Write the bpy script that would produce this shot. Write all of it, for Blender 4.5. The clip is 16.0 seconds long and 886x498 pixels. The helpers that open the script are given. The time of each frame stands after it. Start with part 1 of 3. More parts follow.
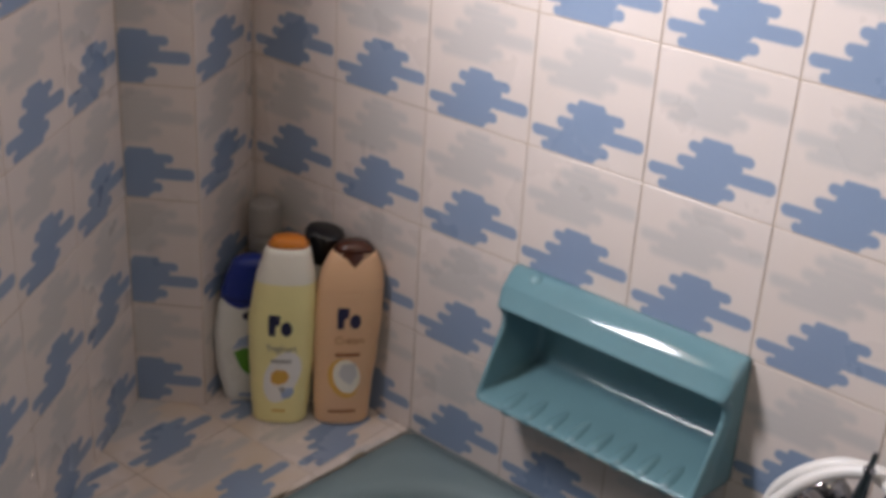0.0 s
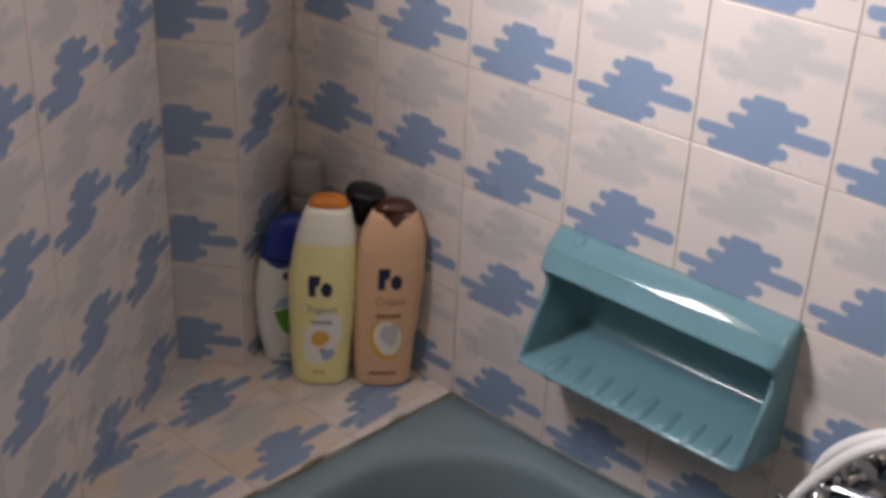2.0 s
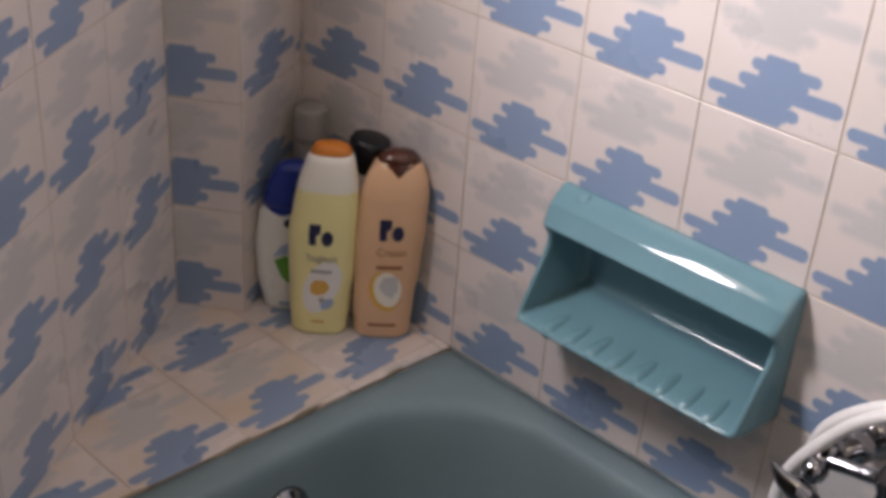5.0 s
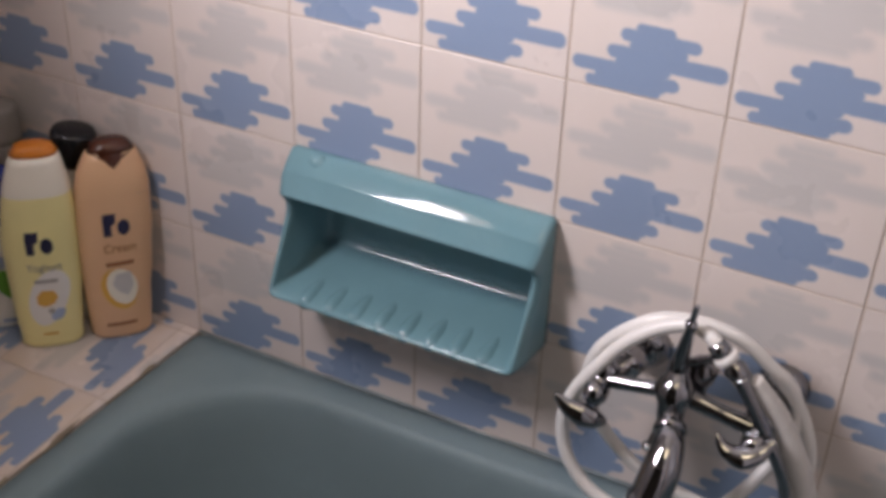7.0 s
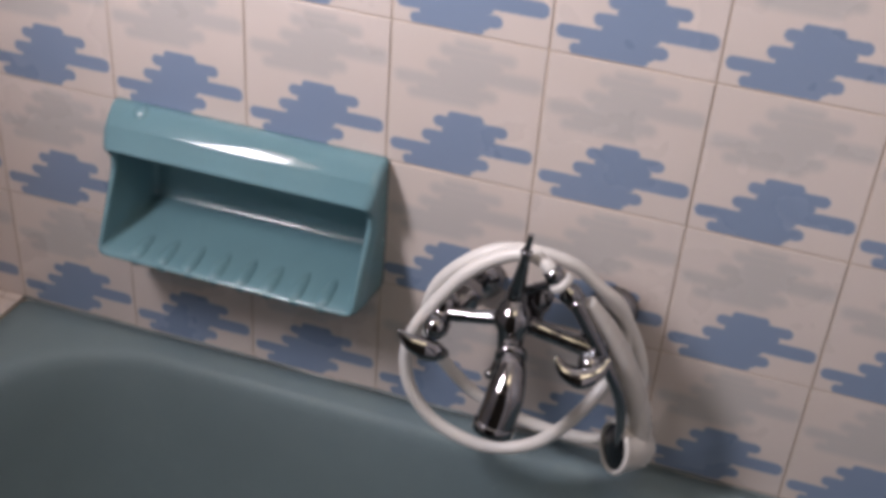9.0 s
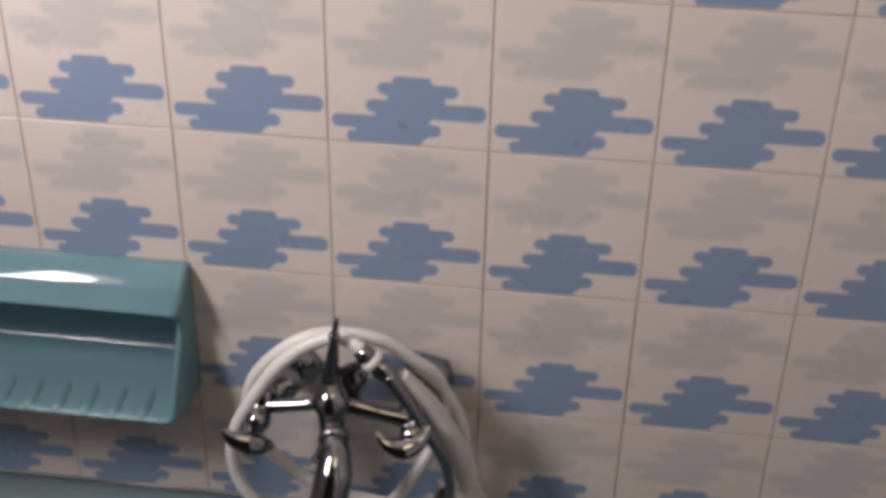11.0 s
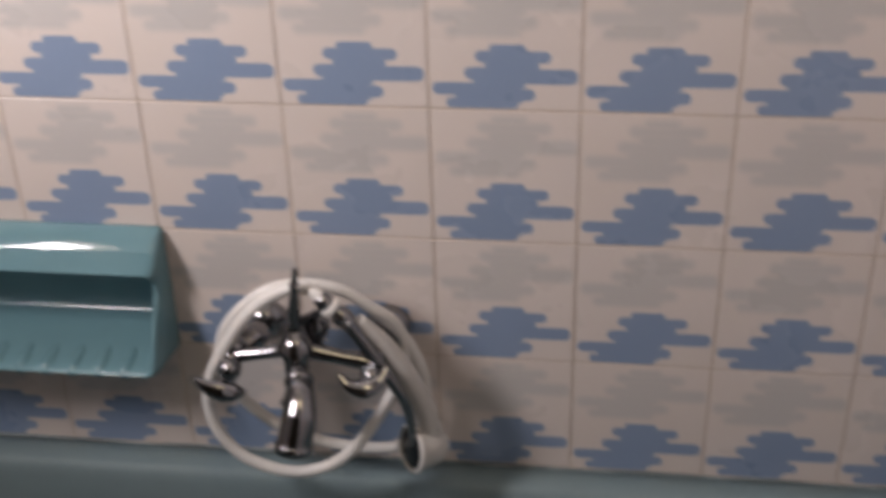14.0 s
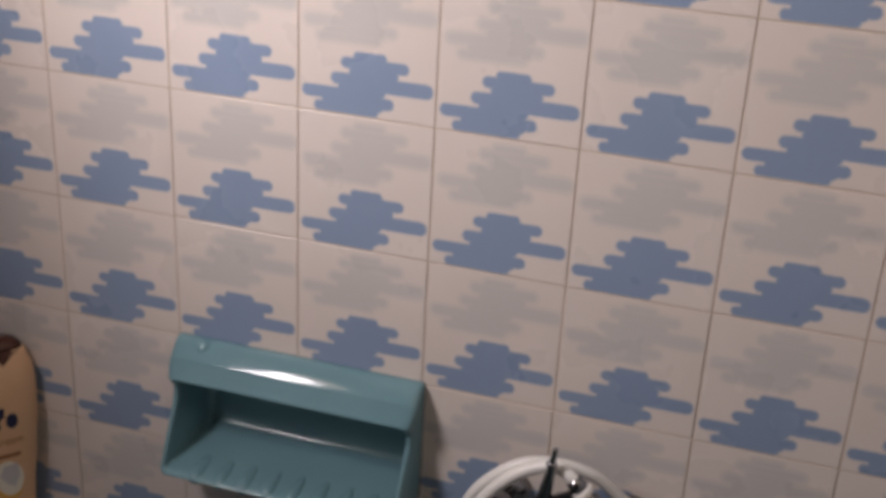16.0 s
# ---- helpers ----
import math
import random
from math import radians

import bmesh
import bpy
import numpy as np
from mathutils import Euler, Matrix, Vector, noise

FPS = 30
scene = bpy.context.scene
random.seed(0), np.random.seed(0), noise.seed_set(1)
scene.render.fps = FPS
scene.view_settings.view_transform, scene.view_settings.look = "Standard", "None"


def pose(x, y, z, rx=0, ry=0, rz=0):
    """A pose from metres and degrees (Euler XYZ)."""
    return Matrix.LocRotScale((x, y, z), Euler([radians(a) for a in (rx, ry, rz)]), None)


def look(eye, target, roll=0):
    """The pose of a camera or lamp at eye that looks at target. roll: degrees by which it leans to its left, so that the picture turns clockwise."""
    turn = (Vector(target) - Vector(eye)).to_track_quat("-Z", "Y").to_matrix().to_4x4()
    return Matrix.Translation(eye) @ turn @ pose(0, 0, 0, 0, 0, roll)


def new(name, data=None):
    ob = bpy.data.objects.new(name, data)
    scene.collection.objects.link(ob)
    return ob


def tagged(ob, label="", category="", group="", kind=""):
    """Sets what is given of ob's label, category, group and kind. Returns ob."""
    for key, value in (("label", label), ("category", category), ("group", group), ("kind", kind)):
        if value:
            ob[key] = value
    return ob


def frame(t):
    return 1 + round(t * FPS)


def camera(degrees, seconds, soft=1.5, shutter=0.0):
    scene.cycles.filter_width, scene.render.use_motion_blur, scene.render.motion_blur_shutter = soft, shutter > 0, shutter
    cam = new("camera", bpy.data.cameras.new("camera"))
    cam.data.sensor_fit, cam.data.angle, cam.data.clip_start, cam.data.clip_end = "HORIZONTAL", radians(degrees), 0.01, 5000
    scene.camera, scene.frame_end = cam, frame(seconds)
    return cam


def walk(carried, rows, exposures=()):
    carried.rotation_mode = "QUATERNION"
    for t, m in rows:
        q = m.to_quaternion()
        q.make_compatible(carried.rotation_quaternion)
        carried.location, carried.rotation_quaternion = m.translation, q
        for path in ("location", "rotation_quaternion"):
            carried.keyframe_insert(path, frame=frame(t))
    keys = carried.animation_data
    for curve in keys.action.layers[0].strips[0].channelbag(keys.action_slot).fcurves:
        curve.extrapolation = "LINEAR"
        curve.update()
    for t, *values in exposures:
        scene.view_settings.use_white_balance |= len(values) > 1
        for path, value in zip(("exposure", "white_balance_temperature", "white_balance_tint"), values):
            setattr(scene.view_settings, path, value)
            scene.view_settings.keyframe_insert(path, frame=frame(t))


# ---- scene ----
cam = camera(39.1, 16.0, soft=4.2, shutter=0.5)
PATH = [
    (0, (0.448, -1.075, 1.491), (-0.679, 0.333, 0.626), 3.4),
    (0.5, (0.451, -1.054, 1.489), (-0.706, 0.308, 0.589), 3.0),
    (1, (0.454, -1.041, 1.486), (-0.716, 0.304, 0.579), 2.5),
    (1.5, (0.441, -1.038, 1.484), (-0.719, 0.296, 0.549), 2.7),
    (2, (0.437, -1.042, 1.48), (-0.731, 0.289, 0.55), 2.5),
    (2.5, (0.434, -1.035, 1.479), (-0.718, 0.291, 0.522), 3.0),
    (3, (0.438, -1.03, 1.471), (-0.721, 0.286, 0.51), 2.8),
    (5.5, (0.438, -1.001, 1.469), (-0.71, 0.293, 0.465), 4.9),
    (6, (0.412, -0.985, 1.496), (-0.512, 0.46, 0.469), 3.4),
    (6.5, (0.374, -0.986, 1.495), (-0.43, 0.511, 0.441), 2.8),
    (7, (0.36, -0.984, 1.488), (-0.375, 0.523, 0.398), 2.0),
    (7.5, (0.358, -0.998, 1.48), (-0.339, 0.522, 0.382), 2.6),
    (8, (0.355, -1.004, 1.466), (-0.263, 0.551, 0.371), 3.0),
    (8.5, (0.352, -0.982, 1.471), (-0.192, 0.557, 0.316), 2.9),
    (9, (0.345, -1.011, 1.48), (-0.094, 0.578, 0.348), 4.5),
    (9.5, (0.357, -1.014, 1.48), (-0.023, 0.602, 0.366), 2.4),
    (11.8, (0.413, -1.057, 1.527), (0.277, 0.665, 0.52), 1.3),
    (12, (0.43, -1.071, 1.501), (0.313, 0.652, 0.493), 0.8),
    (12.5, (0.474, -1.052, 1.494), (0.497, 0.615, 0.389), -2.3),
    (13, (0.485, -1.083, 1.497), (0.358, 0.587, 0.404), -3.8),
    (13.5, (0.487, -1.108, 1.514), (0.366, 0.562, 0.419), -3.1),
    (14, (0.467, -1.125, 1.51), (0.228, 0.58, 0.491), -1.8),
    (14.5, (0.41, -1.111, 1.549), (0.022, 0.604, 0.597), -0.2),
    (15, (0.361, -1.128, 1.539), (-0.102, 0.599, 0.643), 1.9),
    (15.5, (0.342, -1.141, 1.552), (-0.169, 0.592, 0.695), 3.1),
    (16, (0.348, -1.153, 1.562), (-0.157, 0.597, 0.736), 3.2),
]
EXPOSURES = [(0, -0.25, 6400, 8), (3, -0.20, 6400, 8), (5.5, -0.04, 6440, 12), (8, -0.1, 6500, 13), (9.5, -0.12, 6500, 13), (12, -0.53, 6900, 9), (13, -0.42, 6920, 10),
             (14, -0.38, 6850, 11), (14.5, -0.45, 6870, 11), (15, -0.64, 6830, 12), (15.5, -0.75, 6830, 12), (16, -0.83, 6830, 12)]
walk(cam, [(t, look(eye, target, roll)) for t, eye, target, roll in PATH], EXPOSURES)

# ---- light ----
world = bpy.data.worlds.new("world")
scene.world = world
world.use_nodes = True
world.node_tree.nodes["Background"].inputs[0].default_value = (0.9, 0.95, 1.0, 1)
world.node_tree.nodes["Background"].inputs[1].default_value = 0.02


def area_lamp(name, eye, target, w, h, watts, colour):
    data = bpy.data.lights.new(name, "AREA")
    data.shape, data.size, data.size_y, data.energy, data.color = "RECTANGLE", w, h, watts, colour
    ob = new(name, data)
    ob.matrix_world = look(eye, target)
    return ob


# daylight through the small window high in the slanted wall
area_lamp("window_light", (-0.571, -0.677, 1.66), (0.277, -0.147, 1.66), 0.19, 0.54, 20.4, (0.985, 0.940, 1.0))
# added warm fill below the ceiling, with no fixture of its own
area_lamp("ceiling_lamp_light", (0.5, -0.95, 2.36), (0.5, -0.5, 0.5), 0.40, 0.40, 2.8, (1.0, 0.82, 0.54))

# ---- materials ----
TILE = 0.15
Z0 = 0.85          # a tile joint on the long wall
RIM = 0.546        # height of the bathtub's rim
LEDGE = 0.549


class Nodes:
    """A small builder for node materials."""

    def __init__(self, name):
        self.mat = bpy.data.materials.new(name)
        self.mat.use_nodes = True
        self.tree = self.mat.node_tree
        self.bsdf = self.tree.nodes["Principled BSDF"]

    def add(self, kind, **values):
        n = self.tree.nodes.new(kind)
        for k, v in values.items():
            n.inputs[k].default_value = v
        return n

    def link(self, a, b):
        self.tree.links.new(a, b)

    def math(self, op, a, b=0.0, c=None, clamp=False):
        n = self.tree.nodes.new("ShaderNodeMath")
        n.operation, n.use_clamp = op, clamp
        for i, v in enumerate((a, b) if c is None else (a, b, c)):
            if isinstance(v, (int, float)):
                n.inputs[i].default_value = v
            else:
                self.link(v, n.inputs[i])
        return n.outputs[0]

    def mix(self, fac, a, b):
        n = self.tree.nodes.new("ShaderNodeMix")
        n.data_type = "RGBA"
        for i, v in ((0, fac), (6, a), (7, b)):
            if isinstance(v, (int, float)):
                n.inputs[i].default_value = v
            elif isinstance(v, tuple):
                n.inputs[i].default_value = (*v, 1)
            else:
                self.link(v, n.inputs[i])
        return n.outputs[2]

    def noise(self, scale, detail=3.0, vary=False):
        """Noise in the object's own metres; vary gives each object its own stretch of it."""
        tc = self.add("ShaderNodeTexCoord")
        n = self.add("ShaderNodeTexNoise", Scale=scale, Detail=detail)
        where = tc.outputs["Object"]
        if vary:
            info = self.add("ShaderNodeObjectInfo")
            shift = self.add("ShaderNodeVectorMath")
            shift.operation = "ADD"
            self.link(where, shift.inputs[0])
            self.link(self.math("MULTIPLY", info.outputs["Random"], 41.0), shift.inputs[1])
            where = shift.outputs[0]
        self.link(where, n.inputs["Vector"])
        return n.outputs[0]

    def ramp(self, value, lo, hi):
        n = self.add("ShaderNodeMapRange")
        n.inputs[1].default_value, n.inputs[2].default_value = lo, hi
        self.link(value, n.inputs[0])
        return n.outputs[0]

    def bump(self, value, strength, distance):
        n = self.add("ShaderNodeBump", Strength=strength, Distance=distance)
        self.link(value, n.inputs["Height"])
        self.link(n.outputs[0], self.bsdf.inputs["Normal"])

    def set(self, rough=0.5, metal=0.0, spec=0.5, coat=0.0):
        self.bsdf.inputs["Roughness"].default_value = rough
        self.bsdf.inputs["Metallic"].default_value = metal
        self.bsdf.inputs["Specular IOR Level"].default_value = spec
        self.bsdf.inputs["Coat Weight"].default_value = coat
        return self

    def colour(self, c):
        if isinstance(c, tuple):
            self.bsdf.inputs["Base Color"].default_value = (*c, 1)
        else:
            self.link(c, self.bsdf.inputs["Base Color"])
        return self


def plain(name, colour, rough=0.5, metal=0.0, vary=0.12, scale=18.0, grain=220.0, relief=0.0, coat=0.0):
    m = Nodes(name).set(rough, metal, coat=coat)
    dark = tuple(v * (1 - vary) for v in colour)
    big = m.ramp(m.noise(scale), 0.35, 0.65)
    c = m.mix(big, colour, dark)
    fine = m.ramp(m.noise(grain, 2.0), 0.3, 0.7)
    m.colour(m.mix(m.math("MULTIPLY", fine, 0.35), c, dark))
    r = m.math("MULTIPLY_ADD", big, 0.10, rough - 0.04)
    m.link(r, m.bsdf.inputs["Roughness"])
    if relief:
        m.bump(m.noise(grain, 3.0), relief, 0.001)
    return m.mat


# The printed cloud: stacked bars with round ends, as (u0, u1, v, half height) of a tile's side.
CLOUD = [
    (0.400, 0.640, 0.425, 0.030),
    (0.308, 0.800, 0.373, 0.038),
    (0.370, 0.725, 0.310, 0.048),
    (0.236, 0.700, 0.256, 0.040),
    (0.400, 0.975, 0.240, 0.050),
    (0.290, 0.640, 0.195, 0.050),
    (0.025, 0.600, 0.146, 0.042),
    (0.300, 0.700, 0.112, 0.039),
    (0.170, 0.630, 0.090, 0.040),
    (0.115, 0.592, 0.046, 0.034),
]


def cloud_tile(name="printed_wall_tile", dirt=0.22, dirty=(0.60, 0.52, 0.43)):
    m = Nodes(name).set(0.3)
    tc = m.add("ShaderNodeTexCoord")
    sep = m.add("ShaderNodeSeparateXYZ")
    m.link(tc.outputs["Object"], sep.inputs[0])
    wob = m.noise(260.0, 2.0)
    wob = m.math("MULTIPLY", m.math("SUBTRACT", wob, 0.5), 0.012)
    u = m.math("ADD", m.math("DIVIDE", sep.outputs[0], TILE), wob)
    v = m.math("ADD", m.math("DIVIDE", sep.outputs[1], TILE), wob)

    def mask(du, dv, soft, grow):
        best = None
        for u0, u1, vc, h in CLOUD:
            h = h + grow
            mid, half = (u0 + u1) / 2 + du, (u1 - u0) / 2 - h
            dx = m.math("MAXIMUM", m.math("SUBTRACT", m.math("ABSOLUTE", m.math("SUBTRACT", u, mid)), half), 0.0)
            dy = m.math("SUBTRACT", v, vc + dv)
            d = m.math("SQRT", m.math("ADD", m.math("MULTIPLY", dx, dx), m.math("MULTIPLY", dy, dy)))
            d = m.math("SUBTRACT", d, h)
            best = d if best is None else m.math("MINIMUM", best, d)
        return m.ramp(best, soft, -soft)

    info = m.add("ShaderNodeObjectInfo")
    tone = m.math("MULTIPLY_ADD", info.outputs["Random"], 0.08, 0.0)
    stain = m.ramp(m.noise(9.0, 4.0, True), 0.40, 0.75)
    cream = m.mix(tone, CREAM, (0.62, 0.53, 0.45))
    cream = m.mix(m.math("MULTIPLY", stain, dirt), cream, dirty)
    speck = m.ramp(m.noise(14.0, 4.0, True), 0.30, 0.70)
    grey = m.mix(m.math("MULTIPLY", speck, 0.3), GREY, tuple(c * 0.92 for c in GREY))
    blue = m.mix(m.math("MULTIPLY", speck, 0.2), BLUE, tuple(c * 0.86 for c in BLUE))
    c = m.mix(m.math("MULTIPLY", mask(0.010, 0.497, 0.026, 0.004), 0.85), cream, grey)
    c = m.mix(mask(0.0, 0.0, 0.008, 0.003), c, blue)
    m.colour(c)
    m.link(m.math("MULTIPLY_ADD", stain, 0.12, 0.27), m.bsdf.inputs["Roughness"])
    m.bump(m.noise(35.0, 2.0, True), 0.04, 0.002)
    return m.mat


CREAM = (0.675, 0.605, 0.565)
GREY = (0.515, 0.50, 0.485)
BLUE = (0.233, 0.306, 0.435)
MAT_TILE = cloud_tile()
MAT_LEDGE_TILE = cloud_tile("stained_ledge_tile", 0.75, (0.60, 0.45, 0.27))
MAT_GROUT = plain("tile_grout", (0.55, 0.45, 0.36), 0.85, vary=0.22, scale=14, relief=0.4)
MAT_PLASTER = plain("white_plaster", (0.70, 0.66, 0.60), 0.8, vary=0.06, scale=3, relief=0.2)
# unseen floor, coloured dark to dim what the chrome reflects
MAT_FLOOR = plain("floor_tile", (0.18, 0.17, 0.16), 0.5, vary=0.2, scale=5)
MAT_TUB = plain("grey_blue_enamel", (0.200, 0.268, 0.286), 0.55, vary=0.12, scale=6, grain=90)
MAT_TUB.node_tree.nodes["Principled BSDF"].inputs["Specular IOR Level"].default_value = 0.3
MAT_TEAL = plain("teal_glazed_ceramic", (0.150, 0.281, 0.320), 0.07, vary=0.10, scale=12, grain=160)
MAT_CHROME = plain("chrome", (0.27, 0.27, 0.28), 0.05, metal=1.0, vary=0.12, scale=40)
MAT_HOSE = plain("white_plastic_hose", (0.74, 0.72, 0.69), 0.35, vary=0.08, scale=30)
MAT_GRIP = plain("pale_grey_plastic", (0.62, 0.60, 0.57), 0.25, vary=0.1, scale=30)
MAT_SEAL = plain("yellowed_sealant", (0.36, 0.29, 0.20), 0.6, vary=0.5, scale=22, relief=0.5)
MAT_WHITE = plain("white_lacquer", (0.80, 0.77, 0.77), 0.35, vary=0.04, scale=4)
MAT_YELLOW = plain("pale_yellow_plastic", (0.84, 0.76, 0.36), 0.32, vary=0.05)
MAT_CREAMCAP = plain("cream_white_plastic", (0.83, 0.79, 0.68), 0.35, vary=0.05)
MAT_ORANGE = plain("orange_plastic", (0.62, 0.20, 0.02), 0.3, vary=0.1)
MAT_TAN = plain("tan_plastic", (0.72, 0.46, 0.27), 0.32, vary=0.05)
MAT_BROWN = plain("dark_brown_plastic", (0.07, 0.020, 0.010), 0.18, vary=0.1)
MAT_BLACK = plain("black_plastic", (0.008, 0.009, 0.012), 0.22, vary=0.2)
MAT_BLUECAP = plain("deep_blue_plastic", (0.012, 0.03, 0.24), 0.3, vary=0.1)
MAT_SHAMPOO = plain("white_plastic", (0.76, 0.76, 0.72), 0.3, vary=0.04)
MAT_GREEN = plain("green_print", (0.09, 0.30, 0.02), 0.4, vary=0.2)
MAT_NAVY = plain("navy_print", (0.02, 0.02, 0.06), 0.4, vary=0.1)
MAT_RUST = plain("brown_print", (0.30, 0.11, 0.04), 0.4, vary=0.1)
MAT_MILK = plain("white_print", (0.80, 0.78, 0.74), 0.4, vary=0.05)
MAT_PEACH = plain("golden_print", (0.72, 0.42, 0.08), 0.4, vary=0.15)
MAT_GREYPRINT = plain("grey_print", (0.38, 0.36, 0.34), 0.4, vary=0.1)
MAT_GREYPRINT_PALE = plain("pale_grey_print", (0.58, 0.57, 0.56), 0.4, vary=0.12)
MAT_SLATE = plain("slate_print", (0.20, 0.20, 0.24), 0.4, vary=0.1)
MAT_SKY = plain("pale_blue_print", (0.36, 0.45, 0.62), 0.4, vary=0.15)
MAT_FROST = plain("frosted_plastic", (0.56, 0.53, 0.50), 0.4, vary=0.06)
MAT_FROST.node_tree.nodes["Principled BSDF"].inputs["Transmission Weight"].default_value = 0.6
# for unseen walls: nearly black, so that the chrome mirrors a dim room
MAT_DIM = plain("darkened_unseen_wall", (0.10, 0.09, 0.08), 0.7, vary=0.1, scale=4)


# ---- mesh helpers ----
def link_mesh(name, bm, mat, smooth=True):
    me = bpy.data.meshes.new(name)
    bmesh.ops.recalc_face_normals(bm, faces=bm.faces)
    bm.to_mesh(me)
    bm.free()
    me.materials.append(mat)
    if smooth:
        for p in me.polygons:
            p.use_smooth = True
    return me


def part(name, bm, mat, parent, label="", smooth=True):
    ob = new(name, link_mesh(name, bm, mat, smooth))
    ob.parent = parent
    if label:
        ob["label"] = label
    return ob


def thing(name, label, category, at=(0, 0, 0), group="", kind=""):
    ob = new(name)
    ob.empty_display_size = 0.05
    ob.location = at
    return tagged(ob, label, category, group, kind)


def loft(bm, rings, closed=True, cap0=False, cap1=False):
    rows = [[bm.verts.new(p) for p in r] for r in rings]
    n = len(rows[0])
    for a, b in zip(rows, rows[1:]):
        for i in range(n if closed else n - 1):
            j = (i + 1) % n
            bm.faces.new((a[i], a[j], b[j], b[i]))
    if cap0:
        bm.faces.new(rows[0][::-1])
    if cap1:
        bm.faces.new(rows[-1])
    return rows


def smooth_path(points, steps=8, closed=False):
    pts = [Vector(p) for p in points]
    n, out = len(pts), []
    for i in range(n if closed else n - 1):
        if closed:
            a, b, c, d = pts[(i - 1) % n], pts[i], pts[(i + 1) % n], pts[(i + 2) % n]
        else:
            a, b, c, d = pts[max(i - 1, 0)], pts[i], pts[i + 1], pts[min(i + 2, n - 1)]
        for s in range(steps):
            t = s / steps
            out.append(0.5 * ((2 * b) + (c - a) * t + (2 * a - 5 * b + 4 * c - d) * t * t + (3 * b - a - 3 * c + d) * t ** 3))
    if not closed:
        out.append(pts[-1])
    return out


def tube(bm, points, radii, sides=14, steps=8, closed=False, flat=1.0):
    """A round pipe along a smooth way; radii: one number or one per point; flat squeezes it along its second axis."""
    path = smooth_path(points, steps, closed)
    n = len(path)
    if isinstance(radii, (int, float)):
        radii = [radii] * len(points)
    rr = [radii[min(int(i / steps), len(radii) - 1)] * (1 - (i / steps) % 1) + radii[min(int(i / steps) + 1, len(radii) - 1)] * ((i / steps) % 1) for i in range(n)]
    rings, up = [], None
    for i, p in enumerate(path):
        if closed:
            d = path[(i + 1) % n] - path[i - 1]
        else:
            d = path[min(i + 1, n - 1)] - path[max(i - 1, 0)]
        d.normalize()
        if up is None:
            up = d.orthogonal().normalized()
        up = (up - d * up.dot(d)).normalized()
        side = d.cross(up)
        rings.append([p + rr[i] * (math.cos(a) * up + flat * math.sin(a) * side) for a in [2 * math.pi * k / sides for k in range(sides)]])
    if closed:
        rows = loft(bm, rings)
        a, b = rows[-1], rows[0]
        best = min(range(sides), key=lambda s: (a[0].co - b[s].co).length)
        for i in range(sides):
            bm.faces.new((a[i], a[(i + 1) % sides], b[(i + 1 + best) % sides], b[(i + best) % sides]))
    else:
        loft(bm, rings, cap0=True, cap1=True)
    return bm


def lathe(bm, axis_a, axis_b, profile, sides=24):
    """A turned shape between two points; profile: (share of the way, radius)."""
    a, b = Vector(axis_a), Vector(axis_b)
    d = (b - a).normalized()
    up = d.orthogonal().normalized()
    side = d.cross(up)
    rings = [[a + (b - a) * s + max(r, 1e-5) * (math.cos(k) * up + math.sin(k) * side) for k in [2 * math.pi * i / sides for i in range(sides)]] for s, r in profile]
    loft(bm, rings, cap0=True, cap1=True)
    return bm


def box(bm, lo, hi, bevel=0.0):
    m = Matrix.Translation([(a + b) / 2 for a, b in zip(lo, hi)]) @ Matrix.Diagonal((*[b - a for a, b in zip(lo, hi)], 1))
    made = bmesh.ops.create_cube(bm, size=1, matrix=m)
    if bevel:
        edges = list({e for v in made["verts"] for e in v.link_edges})
        bmesh.ops.bevel(bm, geom=edges, offset=bevel, segments=3, affect="EDGES", profile=0.5)
    return bm


def prism(bm, outline, z0, z1):
    low, high = [bm.verts.new((x, y, z0)) for x, y in outline], [bm.verts.new((x, y, z1)) for x, y in outline]
    n = len(outline)
    for i in range(n):
        bm.faces.new((low[i], low[(i + 1) % n], high[(i + 1) % n], high[i]))
    bm.faces.new(low[::-1])
    bm.faces.new(high)
    return bm


# ---- plan ----
CORNER = (-0.757, 0.0)            # long wall meets the pipe boxing
BOX_EDGE = (-0.686, -0.153)       # outer edge of the boxing
BOX_FOOT = (-0.763, -0.207)       # boxing meets the slanted wall
SLANT_END = (-0.318, -0.919)      # end of the slanted wall
EAST = 0.904
TUB_FRONT = -0.66
CEILING = 2.4
T = 0.006                         # tile thickness


def wall(name, a, b, z0, z1, label, thick=0.10, mat=MAT_GROUT):
    """An upright slab whose room face runs from a to b; the room lies on the right hand of that way."""
    d = Vector((b[0] - a[0], b[1] - a[1])).normalized()
    back = Vector((-d.y, d.x)) * thick
    bm = prism(bmesh.new(), [a, b, (b[0] + back.x, b[1] + back.y), (a[0] + back.x, a[1] + back.y)], z0, z1)
    ob = new(name, link_mesh(name, bm, mat, False))
    return tagged(ob, label, "wall", kind="structure")


# The long wall, built round the recess of the soap dish, which takes the place of two tiles.
bm = bmesh.new()
for x0, x1, z0, z1 in ((CORNER[0] - 0.1, EAST + 0.1, 0, 0.7005), (CORNER[0] - 0.1, EAST + 0.1, 0.8495, CEILING), (CORNER[0] - 0.1, -0.297, 0.7005, 0.8495), (0.001, EAST + 0.1, 0.7005, 0.8495)):
    prism(bm, [(x0, 0.0), (x1, 0.0), (x1, 0.1), (x0, 0.1)], z0, z1)
north = tagged(new("wall_north", link_mesh("wall_north", bm, MAT_GROUT, False)), "long bathroom wall covered in cream cloud-printed tiles", "wall", kind="structure")
east = wall("wall_east", (EAST, 0.0), (EAST, -1.9), 0, CEILING, "short tiled wall at the end of the bathtub")
